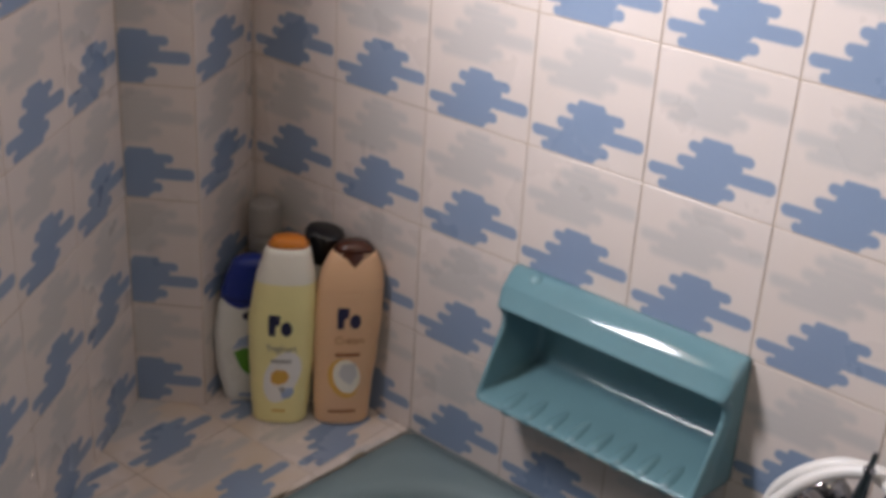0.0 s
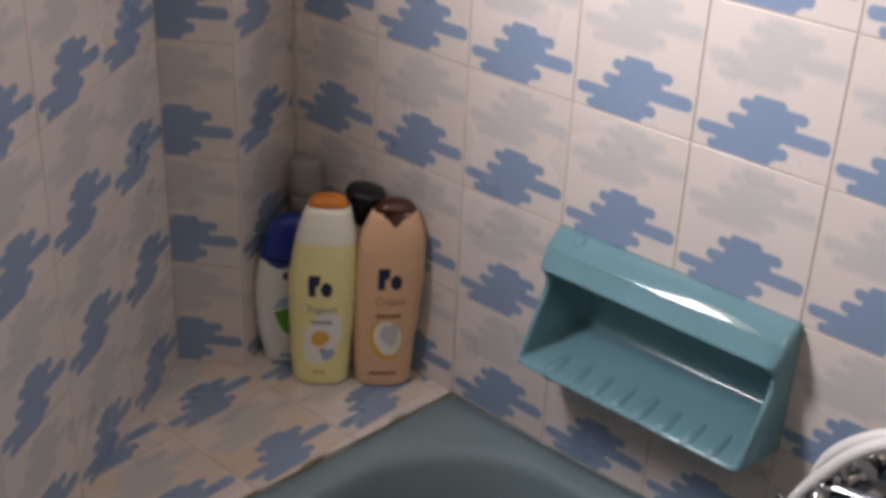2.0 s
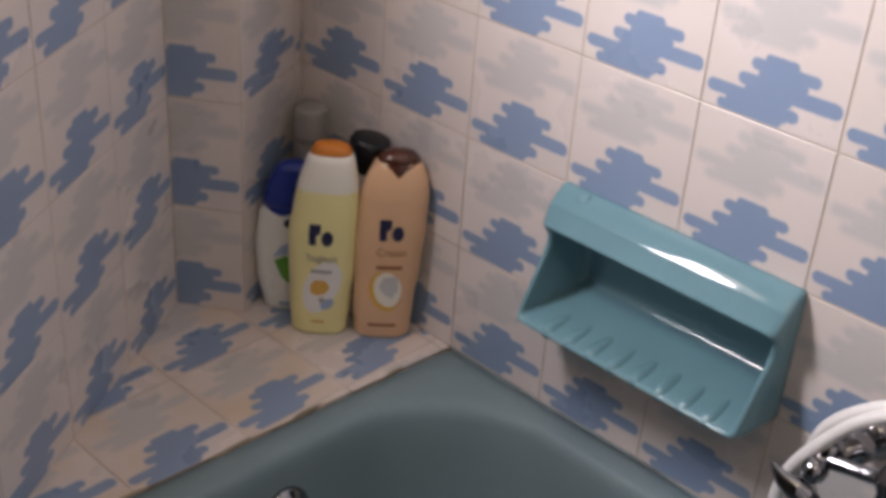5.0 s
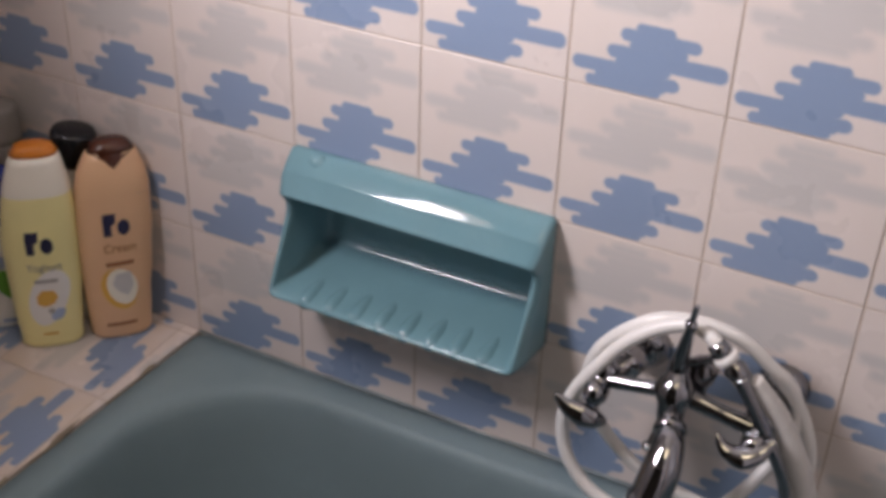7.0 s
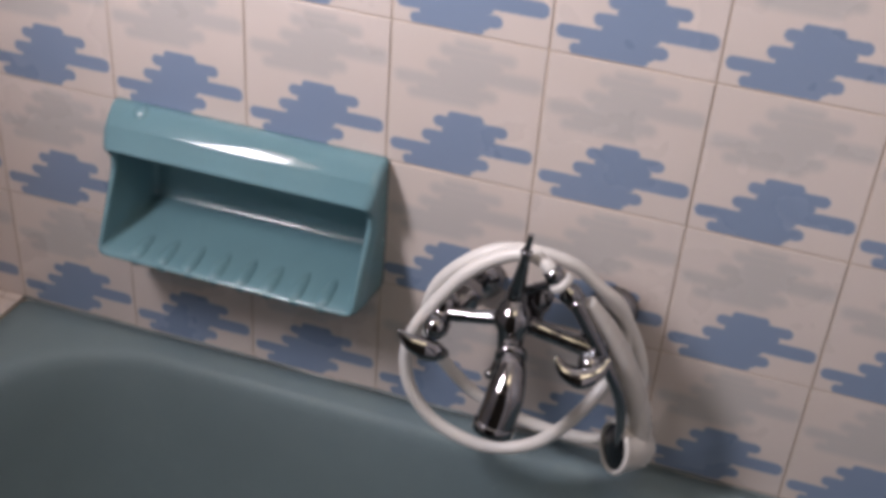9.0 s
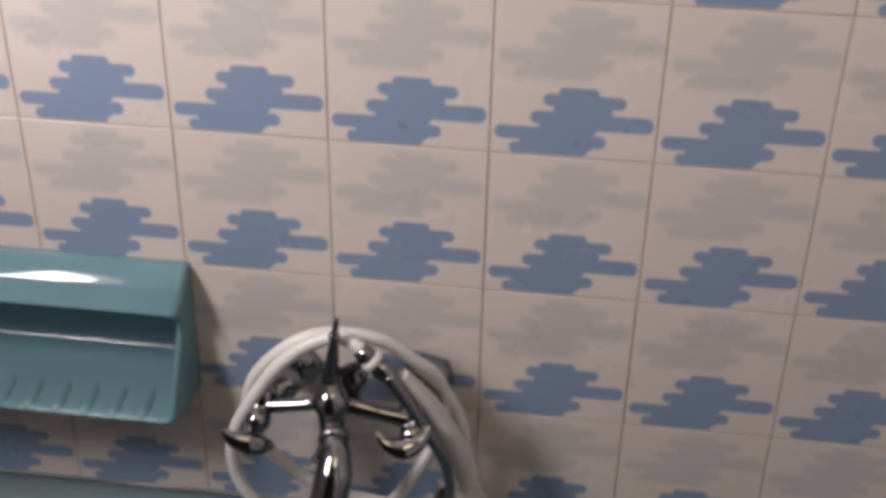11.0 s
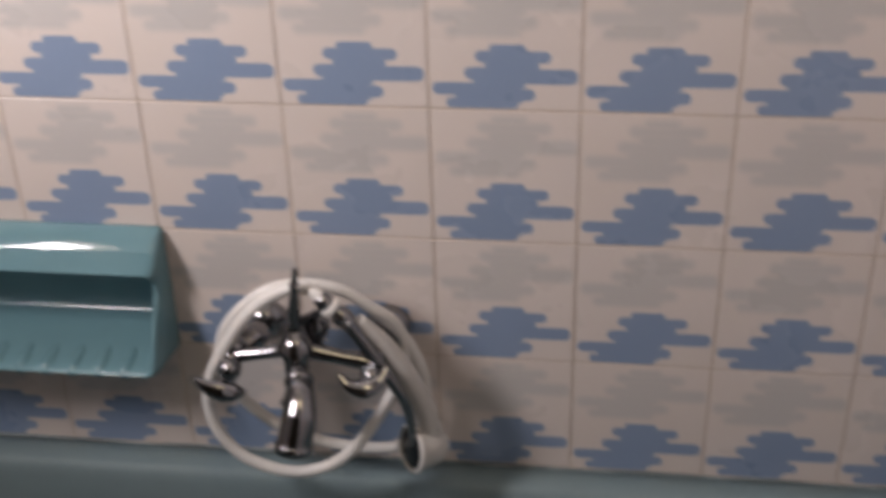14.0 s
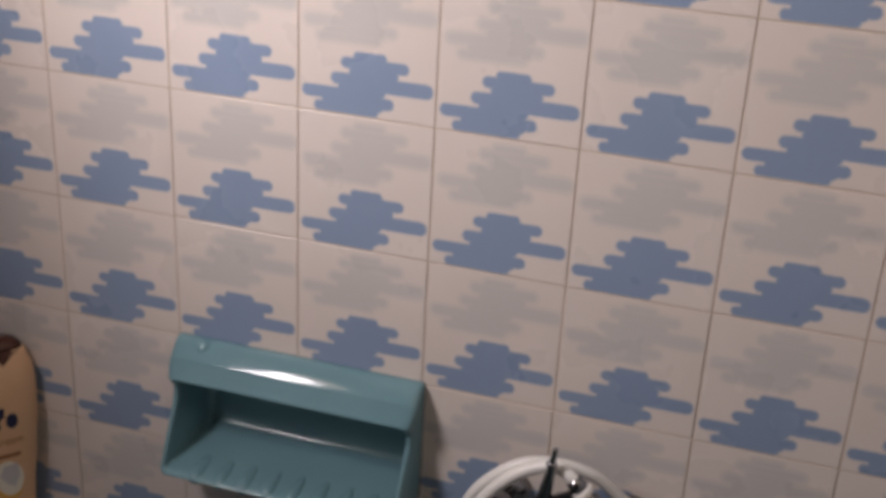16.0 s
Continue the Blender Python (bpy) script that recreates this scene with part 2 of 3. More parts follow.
# The slanted wall, built round its window: below, above and on either side of the opening.
WIN_S, WIN_Z = (0.365, 0.635), (1.36, 1.96)     # along the wall from the boxing, and heights
along = Vector((SLANT_END[0] - BOX_FOOT[0], SLANT_END[1] - BOX_FOOT[1])).normalized()
span = math.hypot(SLANT_END[0] - BOX_FOOT[0], SLANT_END[1] - BOX_FOOT[1])
inward = Vector((-along.y, along.x))


def on_slant(s, depth=0.0):
    return (BOX_FOOT[0] + along.x * s - inward.x * depth, BOX_FOOT[1] + along.y * s - inward.y * depth)


bm = bmesh.new()
for s0, s1, z0, z1 in ((0, span, 0, WIN_Z[0]), (0, span, WIN_Z[1], CEILING), (0, WIN_S[0], *WIN_Z), (WIN_S[1], span, *WIN_Z)):
    prism(bm, [on_slant(s1), on_slant(s0), on_slant(s0, 0.14), on_slant(s1, 0.14)], z0, z1)
west = tagged(new("wall_west", link_mesh("wall_west", bm, MAT_GROUT, False)), "slanted wall covered in cream cloud-printed tiles, with a small high window", "wall", kind="structure")
window = tagged(new("window_1"), "small white-framed window high in the slanted wall", "window", kind="structure")
for name, s0, s1, z0, z1, mat in (("frame", WIN_S[0], WIN_S[0] + 0.02, *WIN_Z, MAT_WHITE), ("frame", WIN_S[1] - 0.02, WIN_S[1], *WIN_Z, MAT_WHITE),
                                  ("frame", WIN_S[0] + 0.02, WIN_S[1] - 0.02, WIN_Z[0], WIN_Z[0] + 0.02, MAT_WHITE), ("frame", WIN_S[0] + 0.02, WIN_S[1] - 0.02, WIN_Z[1] - 0.02, WIN_Z[1], MAT_WHITE),
                                  ("pane", WIN_S[0] + 0.02, WIN_S[1] - 0.02, WIN_Z[0] + 0.02, WIN_Z[1] - 0.02, MAT_MILK)):
    thick = (0.090, 0.130) if name == "frame" else (0.110, 0.116)
    part(name, prism(bmesh.new(), [on_slant(s1, thick[0]), on_slant(s0, thick[0]), on_slant(s0, thick[1]), on_slant(s1, thick[1])], z0, z1), mat, window, smooth=False)
wall("wall_south", (1.6, -1.9), (-1.7, -1.9), 0, CEILING, "unseen wall across the room, darkened to dim the chrome reflections", mat=MAT_DIM)
wall("wall_far_west", (-1.6, -1.9), (-1.6, -0.85), 0, CEILING, "unseen side wall, darkened to dim the chrome reflections", mat=MAT_DIM)
wall("wall_return", (-1.7, -0.93), (-0.43, -0.93), 0, CEILING, "plain plastered return wall", mat=MAT_PLASTER)
boxing = tagged(new("pipe_boxing", link_mesh("pipe_boxing", prism(bmesh.new(), [BOX_FOOT, BOX_EDGE, CORNER, (-0.87, 0.0), (-0.87, -0.2)], 0, CEILING), MAT_GROUT, False)),
                "tiled pipe boxing in the corner beside the ledge", "boxing", kind="structure")
tagged(new("floor", link_mesh("floor", box(bmesh.new(), (-1.7, -2.0, -0.1), (1.7, 0.1, 0.0)), MAT_FLOOR, False)), "dull grey tiled bathroom floor", "floor", kind="structure")
tagged(new("ceiling", link_mesh("ceiling", box(bmesh.new(), (-1.7, -2.0, CEILING), (1.7, 0.1, CEILING + 0.1)), MAT_PLASTER, False)), "plain white ceiling", "ceiling", kind="structure")

# Tiled ledge between the slanted wall and the bathtub.
TUB_A, TUB_B = (-0.452, 0.0), (-0.493, -0.64)
ledge = tagged(new("ledge", link_mesh("ledge", prism(bmesh.new(), [(-0.76, 0.0), TUB_A, TUB_B, BOX_FOOT], 0.0, LEDGE), MAT_GROUT, False)),
               "tiled ledge filling the corner beside the bathtub", "ledge", kind="structure")

# ---- bathtub ----
def oval_ring(x0, x1, y0, y1, r_left, r_right, z, per=10):
    """A rounded oblong with its own corner radius at either end, counted from the same corner for every ring."""
    out = []
    for cx, cy, a0, r in ((x1, y1, 0, r_right), (x0, y1, 90, r_left), (x0, y0, 180, r_left), (x1, y0, 270, r_right)):
        mx, my = cx + (-r if a0 in (0, 270) else r), cy + (-r if a0 in (0, 90) else r)
        for k in range(per + 1):
            a = radians(a0 + 90 * k / per)
            out.append(Vector((mx + r * math.cos(a), my + r * math.sin(a), z)))
    return out


def skewed(ring):
    """The tub's left end follows the ledge, which is not quite square to the long wall."""
    return [Vector((p.x + 0.065 * p.y * max(0.0, min(1.0, (0.2 - p.x) / 0.6)), p.y, p.z)) for p in ring]


def bathtub():
    tub = thing("bathtub", "grey-blue enamelled bathtub with a wide rounded basin", "bathtub", (0.2, -0.35, 0))
    inv = Matrix.Translation((-0.2, 0.35, 0))
    x0, x1, y0, y1 = -0.452, EAST, TUB_FRONT, 0.0
    spec = [(0.0, 0.012, -0.050), (0.0, 0.012, -0.004), (0.002, 0.012, 0.0), (0.024, 0.06, 0.0), (0.034, 0.135, -0.0006), (0.038, 0.145, -0.0018), (0.042, 0.150, -0.0050),
            (0.0455, 0.154, -0.0110), (0.048, 0.157, -0.022), (0.052, 0.16, -0.05), (0.064, 0.165, -0.14), (0.085, 0.17, -0.26), (0.115, 0.17, -0.34), (0.16, 0.16, -0.375), (0.22, 0.10, -0.385)]
    bm = bmesh.new()
    rings = [[inv @ p for p in skewed(oval_ring(x0 + d, x1 - d * 1.15, y0 + d, y1 - d * 0.92, r, min(r, 0.13), RIM + dz))] for d, r, dz in spec]
    loft(bm, rings, cap1=True)
    part("basin", bm, MAT_TUB, tub)
    bm = bmesh.new()
    box(bm, (x0 - 0.04, y0 + 0.012, 0.0), (EAST, y0 + 0.032, RIM - 0.03), 0.002)
    bm.transform(inv)
    part("front_panel", bm, MAT_TUB, tub, smooth=False)
    bm = bmesh.new()
    at, to = Vector((-0.413, -0.306, 0.474)), Vector((1, 0.0, 0.25)).normalized()
    lathe(bm, at - to * 0.012, at + to * 0.02, [(0, 0.030), (0.45, 0.031), (0.6, 0.027), (0.75, 0.014), (0.95, 0.012), (1, 0.006)])
    bm.transform(inv)
    part("overflow_cover", bm, MAT_CHROME, tub, "dark chrome overflow cover")
    return tub


bathtub()

# Old sealant along the tub: a thin uneven bead at the ledge and at the long wall.
bm = bmesh.new()
rnd = random.Random(4)
pts = [Vector((TUB_A[0] - 0.003, -0.006, LEDGE - 0.002)).lerp(Vector((TUB_B[0] - 0.001, TUB_B[1], LEDGE - 0.002)), k / 22) + Vector((rnd.uniform(-0.0012, 0.0012), 0, rnd.uniform(-0.001, 0.001))) for k in range(23)]
tube(bm, pts, [rnd.uniform(0.0018, 0.0040) for _ in pts], 8, 3)
tagged(new("sealant_bead", link_mesh("sealant_bead", bm, MAT_SEAL)), "yellowed uneven sealant bead between ledge and bathtub", "sealant", kind="structure")
bm = bmesh.new()
pts = [Vector((TUB_A[0] + (EAST - TUB_A[0]) * k / 40, -0.001, RIM + 0.002 + rnd.uniform(-0.001, 0.001))) for k in range(41)]
tube(bm, pts, [rnd.uniform(0.0014, 0.0024) for _ in pts], 8, 3)
tagged(new("sealant_bead", link_mesh("sealant_bead", bm, plain("grey_sealant", (0.26, 0.31, 0.32), 0.6, vary=0.4, scale=25))), "dull grey sealant bead along the bathtub's rim", "sealant", kind="structure")


# ---- soap dish ----
def soap_dish():
    dish = thing("soap_dish", "teal glazed ceramic soap dish set into the tiled wall", "soap dish", (-0.15, 0.0, 0.70))
    inv = Matrix.Translation((0.15, 0.0, -0.70))
    X0, X1, ZA, ZB = -0.3005, 0.0045, 0.697, 0.8535
    FRONT = [(0.690, -0.077), (0.705, -0.076), (0.722, -0.067), (0.757, -0.047), (0.784, -0.031), (0.798, -0.030), (0.807, -0.038), (0.813, -0.0435), (0.860, -0.0435)]

    def front_y(z):
        """How far the dish stands out at a height: a foot, a waist and an overhanging lip."""
        for (za, ya), (zb, yb) in zip(FRONT, FRONT[1:]):
            if z <= zb:
                return ya + (yb - ya) * max(0.0, (z - za) / (zb - za))
        return FRONT[-1][1]

    def ring(dx, lo, hi, r, share, back):
        """One outline of the dish: insets, corner radius, and how far it lies from the back plane to the front."""
        x0, x1, z0, z1 = X0 + dx, X1 - dx, ZA + lo, ZB - hi
        taper = lambda z: 0.001 * share * max(0.0, min(1.0, (0.82 - z) / 0.12))
        pts, n = [], 30
        corner = lambda cx, cz, a0: [(cx + r * math.cos(radians(a0 + 15 * k)), cz + r * math.sin(radians(a0 + 15 * k))) for k in range(7)]
        pts += corner(x1 - r, z1 - r, 0) + corner(x0 + r, z1 - r, 90)
        pts += [(x0, z1 - r + (z0 + r - z1 + r) * k / n) for k in range(1, n)]
        pts += corner(x0 + r, z0 + r, 180) + corner(x1 - r, z0 + r, 270)
        pts += [(x1, z0 + r + (z1 - r - z0 - r) * k / n) for k in range(1, n)]
        mid = (x0 + x1) / 2
        return [inv @ Vector((x + math.copysign(taper(z), mid - x), back + (front_y(z) - back) * share, z)) for x, z in pts]

    rings = [ring(0.007, 0.007, 0.007, 0.006, 0, 0.048), ring(0.007, 0.007, 0.007, 0.006, 0, 0.002), ring(0, 0, 0, 0.006, 0, -0.0004),
             ring(0, 0, 0.0004, 0.006, 0.15, 0.0), ring(0.0003, 0.0003, 0.0030, 0.008, 0.30, 0.0), ring(0.0006, 0.0005, 0.0064, 0.009, 0.42, 0.0), ring(0.0010, 0.0008, 0.0107, 0.010, 0.54, 0.0),
             ring(0.0015, 0.0012, 0.0157, 0.010, 0.66, 0.0), ring(0.0017, 0.0013, 0.0172, 0.010, 0.690, 0.0), ring(0.0018, 0.0014, 0.0178, 0.010, 0.700, 0.0), ring(0.0019, 0.0015, 0.0188, 0.010, 0.7105, 0.0), ring(0.0021, 0.0017, 0.0205, 0.010, 0.730, 0.0), ring(0.0045, 0.0035, 0.0330, 0.009, 0.90, 0.0), ring(0.0058, 0.0050, 0.0362, 0.009, 0.955, 0.0), ring(0.0075, 0.0065, 0.0385, 0.008, 0.99, 0.0),
             ring(0.0090, 0.008, 0.0395, 0.008, 1.0, 0.0), ring(0.0105, 0.0095, 0.0408, 0.007, 0.975, 0.0), ring(0.0115, 0.011, 0.0415, 0.007, 0.92, 0.0),
             ring(0.0122, 0.0125, 0.0400, 0.008, 0.86, 0.036), ring(0.0132, 0.014, 0.0320, 0.009, 0.70, 0.036), ring(0.0148, 0.0155, 0.0260, 0.010, 0.45, 0.036), ring(0.0165, 0.018, 0.0240, 0.010, 0.20, 0.036),
             ring(0.0180, 0.0205, 0.0255, 0.009, 0.07, 0.036), ring(0.0205, 0.024, 0.028, 0.008, 0.02, 0.036), ring(0.026, 0.031, 0.034, 0.007, 0.0, 0.036)]
    bm = bmesh.new()
    loft(bm, rings, cap0=True, cap1=True)
    part("dish", bm, MAT_TEAL, dish)
    for k in range(8):
        bm = bmesh.new()
        x = -0.250 + k * 0.0302
        tube(bm, [inv @ Vector(p) for p in ((x, -0.0725, 0.7010), (x, -0.0675, 0.7030), (x, -0.058, 0.7033), (x, -0.042, 0.7040), (x, -0.020, 0.7045))], [0.0050, 0.0090, 0.0102, 0.0095, 0.006], 16, 6)
        part("rib", bm, MAT_TEAL, dish)
    # a raised bump stands in for the small dimple at the lip's left
    bm = bmesh.new()
    c = inv @ Vector((-0.263, -0.0155, 0.8478))
    lathe(bm, c - Vector((0, -0.002, 0.002)), c + Vector((0, -0.0025, 0.0025)), [(0, 0.010), (0.5, 0.0090), (0.75, 0.007), (0.92, 0.004), (1, 0.001)])
    part("glaze_bump", bm, MAT_TEAL, dish)
    return dish


soap_dish()


# ---- bath mixer with hand shower ----
def bath_mixer():
    mixer = thing("bath_mixer", "old chrome two-handle bath mixer on the tiled wall", "tap", (0.168, 0.0, 0.75))
    inv = Matrix.Translation((-0.168, 0.0, -0.75))

    def piece(name, label="", mat=MAT_CHROME, parent=None):
        def done(bm):
            bm.transform(inv)
            return part(name, bm, mat, parent or mixer, label)
        return done

    for x, inner in ((0.109, 0.100), (0.247, 0.238)):
        piece("wall_rosette", "round chrome wall rosette")(lathe(bmesh.new(), (x, 0.0, 0.740), (x, -0.024, 0.740), [(0, 0.0255), (0.2, 0.026), (0.45, 0.024), (0.75, 0.019), (1, 0.014)]))
        piece("union")(lathe(bmesh.new(), (x, -0.018, 0.740), (inner, -0.076, 0.748), [(0, 0.0115), (0.28, 0.0115), (0.30, 0.0165), (0.34, 0.0175), (0.60, 0.0175), (0.64, 0.0165), (0.66, 0.012), (1, 0.012)], 12))
    hub = (0.164, -0.088, 0.764)
    piece("body")(lathe(bmesh.new(), (0.163, -0.074, 0.794), (0.167, -0.108, 0.736), [(0, 0.007), (0.06, 0.0105), (0.25, 0.0115), (0.32, 0.0150), (0.46, 0.0185), (0.60, 0.0180), (0.70, 0.0135), (0.90, 0.0120), (1, 0.008)]))
    piece("arm")(tube(bmesh.new(), [hub, (0.146, -0.087, 0.758), (0.122, -0.086, 0.752), (0.094, -0.084, 0.746)], [0.0095, 0.0075, 0.0068, 0.0085]))
    piece("arm")(tube(bmesh.new(), [hub, (0.188, -0.088, 0.759), (0.212, -0.088, 0.754), (0.240, -0.086, 0.748)], [0.0115, 0.0095, 0.0085, 0.0095]))
    for x, sgn in ((0.094, -1), (0.242, 1)):
        piece("valve")(lathe(bmesh.new(), (x, -0.066, 0.758), (x + 0.003 * sgn, -0.106, 0.731), [(0, 0.010), (0.12, 0.0145), (0.42, 0.0148), (0.46, 0.0112), (0.60, 0.0108), (0.64, 0.0128), (0.85, 0.0125), (1, 0.007)]))
    piece("handle", "curved chrome lever handle")(tube(bmesh.new(), [(0.058, -0.113, 0.735), (0.071, -0.115, 0.727), (0.086, -0.113, 0.721), (0.099, -0.109, 0.717), (0.107, -0.102, 0.712)], [0.0020, 0.0075, 0.0118, 0.0095, 0.003], 14, 7, flat=0.6))
    piece("handle", "curved chrome lever handle")(tube(bmesh.new(), [(0.212, -0.108, 0.748), (0.222, -0.113, 0.738), (0.238, -0.113, 0.734), (0.252, -0.106, 0.740), (0.261, -0.096, 0.752)], [0.0020, 0.0070, 0.0115, 0.0090, 0.0025], 14, 7, flat=0.55))
    piece("diverter_rod")(tube(bmesh.new(), [(0.163, -0.082, 0.780), (0.1645, -0.087, 0.800), (0.1685, -0.090, 0.832), (0.1690, -0.0905, 0.838), (0.1695, -0.091, 0.843), (0.1702, -0.091, 0.848), (0.1720, -0.091, 0.862)], [0.0100, 0.0076, 0.0046, 0.0046, 0.0060, 0.0032, 0.0027]))
    piece("fork")(tube(bmesh.new(), [(0.166, -0.080, 0.790), (0.180, -0.078, 0.797), (0.193, -0.080, 0.806)], [0.0055, 0.0042, 0.0050]))
    piece("shower_outlet", "dark chrome shower outlet behind the body")(lathe(bmesh.new(), (0.184, -0.060, 0.788), (0.178, -0.078, 0.752), [(0, 0.010), (0.15, 0.0135), (0.5, 0.0135), (0.55, 0.011), (1, 0.010)], 12))
    rod = piece("plunger")(tube(bmesh.new(), [(0.163, -0.098, 0.748), (0.158, -0.105, 0.728), (0.153, -0.110, 0.711)], [0.0050, 0.0030, 0.0028]))
    piece("knob", parent=rod)(lathe(bmesh.new(), (0.1535, -0.1095, 0.7125), (0.1515, -0.1115, 0.7035), [(0, 0.0028), (0.2, 0.0048), (0.5, 0.0058), (0.8, 0.0046), (1, 0.001)], 14))
    piece("spout")(tube(bmesh.new(), [(0.167, -0.098, 0.748), (0.171, -0.114, 0.745), (0.176, -0.132, 0.738), (0.177, -0.150, 0.720), (0.173, -0.164, 0.695)], [0.0115, 0.0105, 0.0150, 0.0182, 0.0185], 20))
    piece("collar")(lathe(bmesh.new(), (0.1710, -0.1145, 0.7455), (0.1735, -0.1235, 0.7425), [(0, 0.0125), (0.25, 0.0150), (0.75, 0.0155), (1, 0.0130)]))
    piece("aerator")(lathe(bmesh.new(), (0.1735, -0.1625, 0.699), (0.1720, -0.1665, 0.687), [(0, 0.0185), (0.1, 0.0200), (0.8, 0.0200), (0.9, 0.018), (1, 0.013)]))
    return mixer


def hand_shower():
    shower = thing("hand_shower", "chrome hand shower hanging from the mixer with a coiled white hose", "hand shower", (0.20, -0.08, 0.75))
    inv = Matrix.Translation((-0.20, 0.08, -0.75))

    def piece(name, bm, mat, label=""):
        bm.transform(inv)
        return part(name, bm, mat, shower, label)

    piece("hose", tube(bmesh.new(), [(0.198, -0.085, 0.820), (0.189, -0.083, 0.828), (0.168, -0.075, 0.830), (0.139, -0.077, 0.818), (0.112, -0.083, 0.796), (0.089, -0.087, 0.763), (0.070, -0.090, 0.728), (0.0615, -0.092, 0.693), (0.068, -0.095, 0.655), (0.090, -0.096, 0.623),
                                     (0.122, -0.096, 0.606), (0.156, -0.095, 0.601), (0.190, -0.092, 0.611), (0.217, -0.088, 0.633), (0.240, -0.078, 0.663), (0.259, -0.056, 0.692), (0.268, -0.036, 0.720), (0.267, -0.032, 0.744), (0.256, -0.036, 0.769), (0.238, -0.044, 0.788),
                                     (0.212, -0.050, 0.811), (0.177, -0.058, 0.823), (0.138, -0.066, 0.821), (0.105, -0.070, 0.798), (0.081, -0.070, 0.764), (0.073, -0.066, 0.722), (0.080, -0.056, 0.680), (0.098, -0.046, 0.645), (0.130, -0.042, 0.616), (0.175, -0.042, 0.601),
                                     (0.225, -0.044, 0.598), (0.265, -0.044, 0.607), (0.284, -0.034, 0.634), (0.289, -0.030, 0.678), (0.281, -0.030, 0.716), (0.264, -0.032, 0.750), (0.242, -0.040, 0.780)], 0.0067, 14, 8), MAT_HOSE, "smooth white plastic hose in two loops")
    piece("nut", lathe(bmesh.new(), (0.192, -0.085, 0.826), (0.224, -0.085, 0.794), [(0, 0.0085), (0.25, 0.0098), (0.28, 0.0078), (0.55, 0.0078), (0.6, 0.0108), (0.95, 0.0100), (1, 0.007)], 10), MAT_CHROME, "ribbed chrome hose nut")
    piece("ring", lathe(bmesh.new(), (0.2015, -0.085, 0.8165), (0.2070, -0.085, 0.811), [(0, 0.0105), (0.2, 0.0118), (0.8, 0.0118), (1, 0.0105)]), MAT_HOSE, "white plastic collar")
    piece("trim", tube(bmesh.new(), [(0.220, -0.089, 0.801), (0.243, -0.090, 0.764), (0.264, -0.090, 0.726), (0.278, -0.087, 0.690), (0.283, -0.084, 0.640)], [0.0080, 0.0066, 0.0060, 0.0056, 0.004]), MAT_CHROME, "chrome strip along the grip")
    piece("grip", tube(bmesh.new(), [(0.230, -0.080, 0.796), (0.255, -0.074, 0.762), (0.277, -0.070, 0.720), (0.293, -0.066, 0.675), (0.300, -0.064, 0.630)], [0.0080, 0.0105, 0.0120, 0.0128, 0.014]), MAT_GRIP, "pale plastic grip")
    c, way = Vector((0.279, -0.078, 0.629)), Vector((-0.80, -0.56, 0.20)).normalized()
    piece("spray_head", lathe(bmesh.new(), c - way * 0.042, c, [(0, 0.010), (0.10, 0.016), (0.32, 0.0215), (0.65, 0.0245), (0.9, 0.0255), (1, 0.0258)], 32), MAT_GRIP, "pale plastic spray head")
    a, b = way.orthogonal().normalized(), way.cross(way.orthogonal().normalized())
    piece("rim", tube(bmesh.new(), [c + 0.0252 * (math.cos(k * math.pi / 8) * a + math.sin(k * math.pi / 8) * b) for k in range(16)], 0.0027, 10, 3, True), MAT_HOSE, "white rim of the spray head")
    piece("spray_face", lathe(bmesh.new(), c - way * 0.001, c + way * 0.0015, [(0, 0.0228), (0.6, 0.0228), (1, 0.021)], 32), MAT_BLACK, "dark spray face")
    return shower


bath_mixer()
hand_shower()


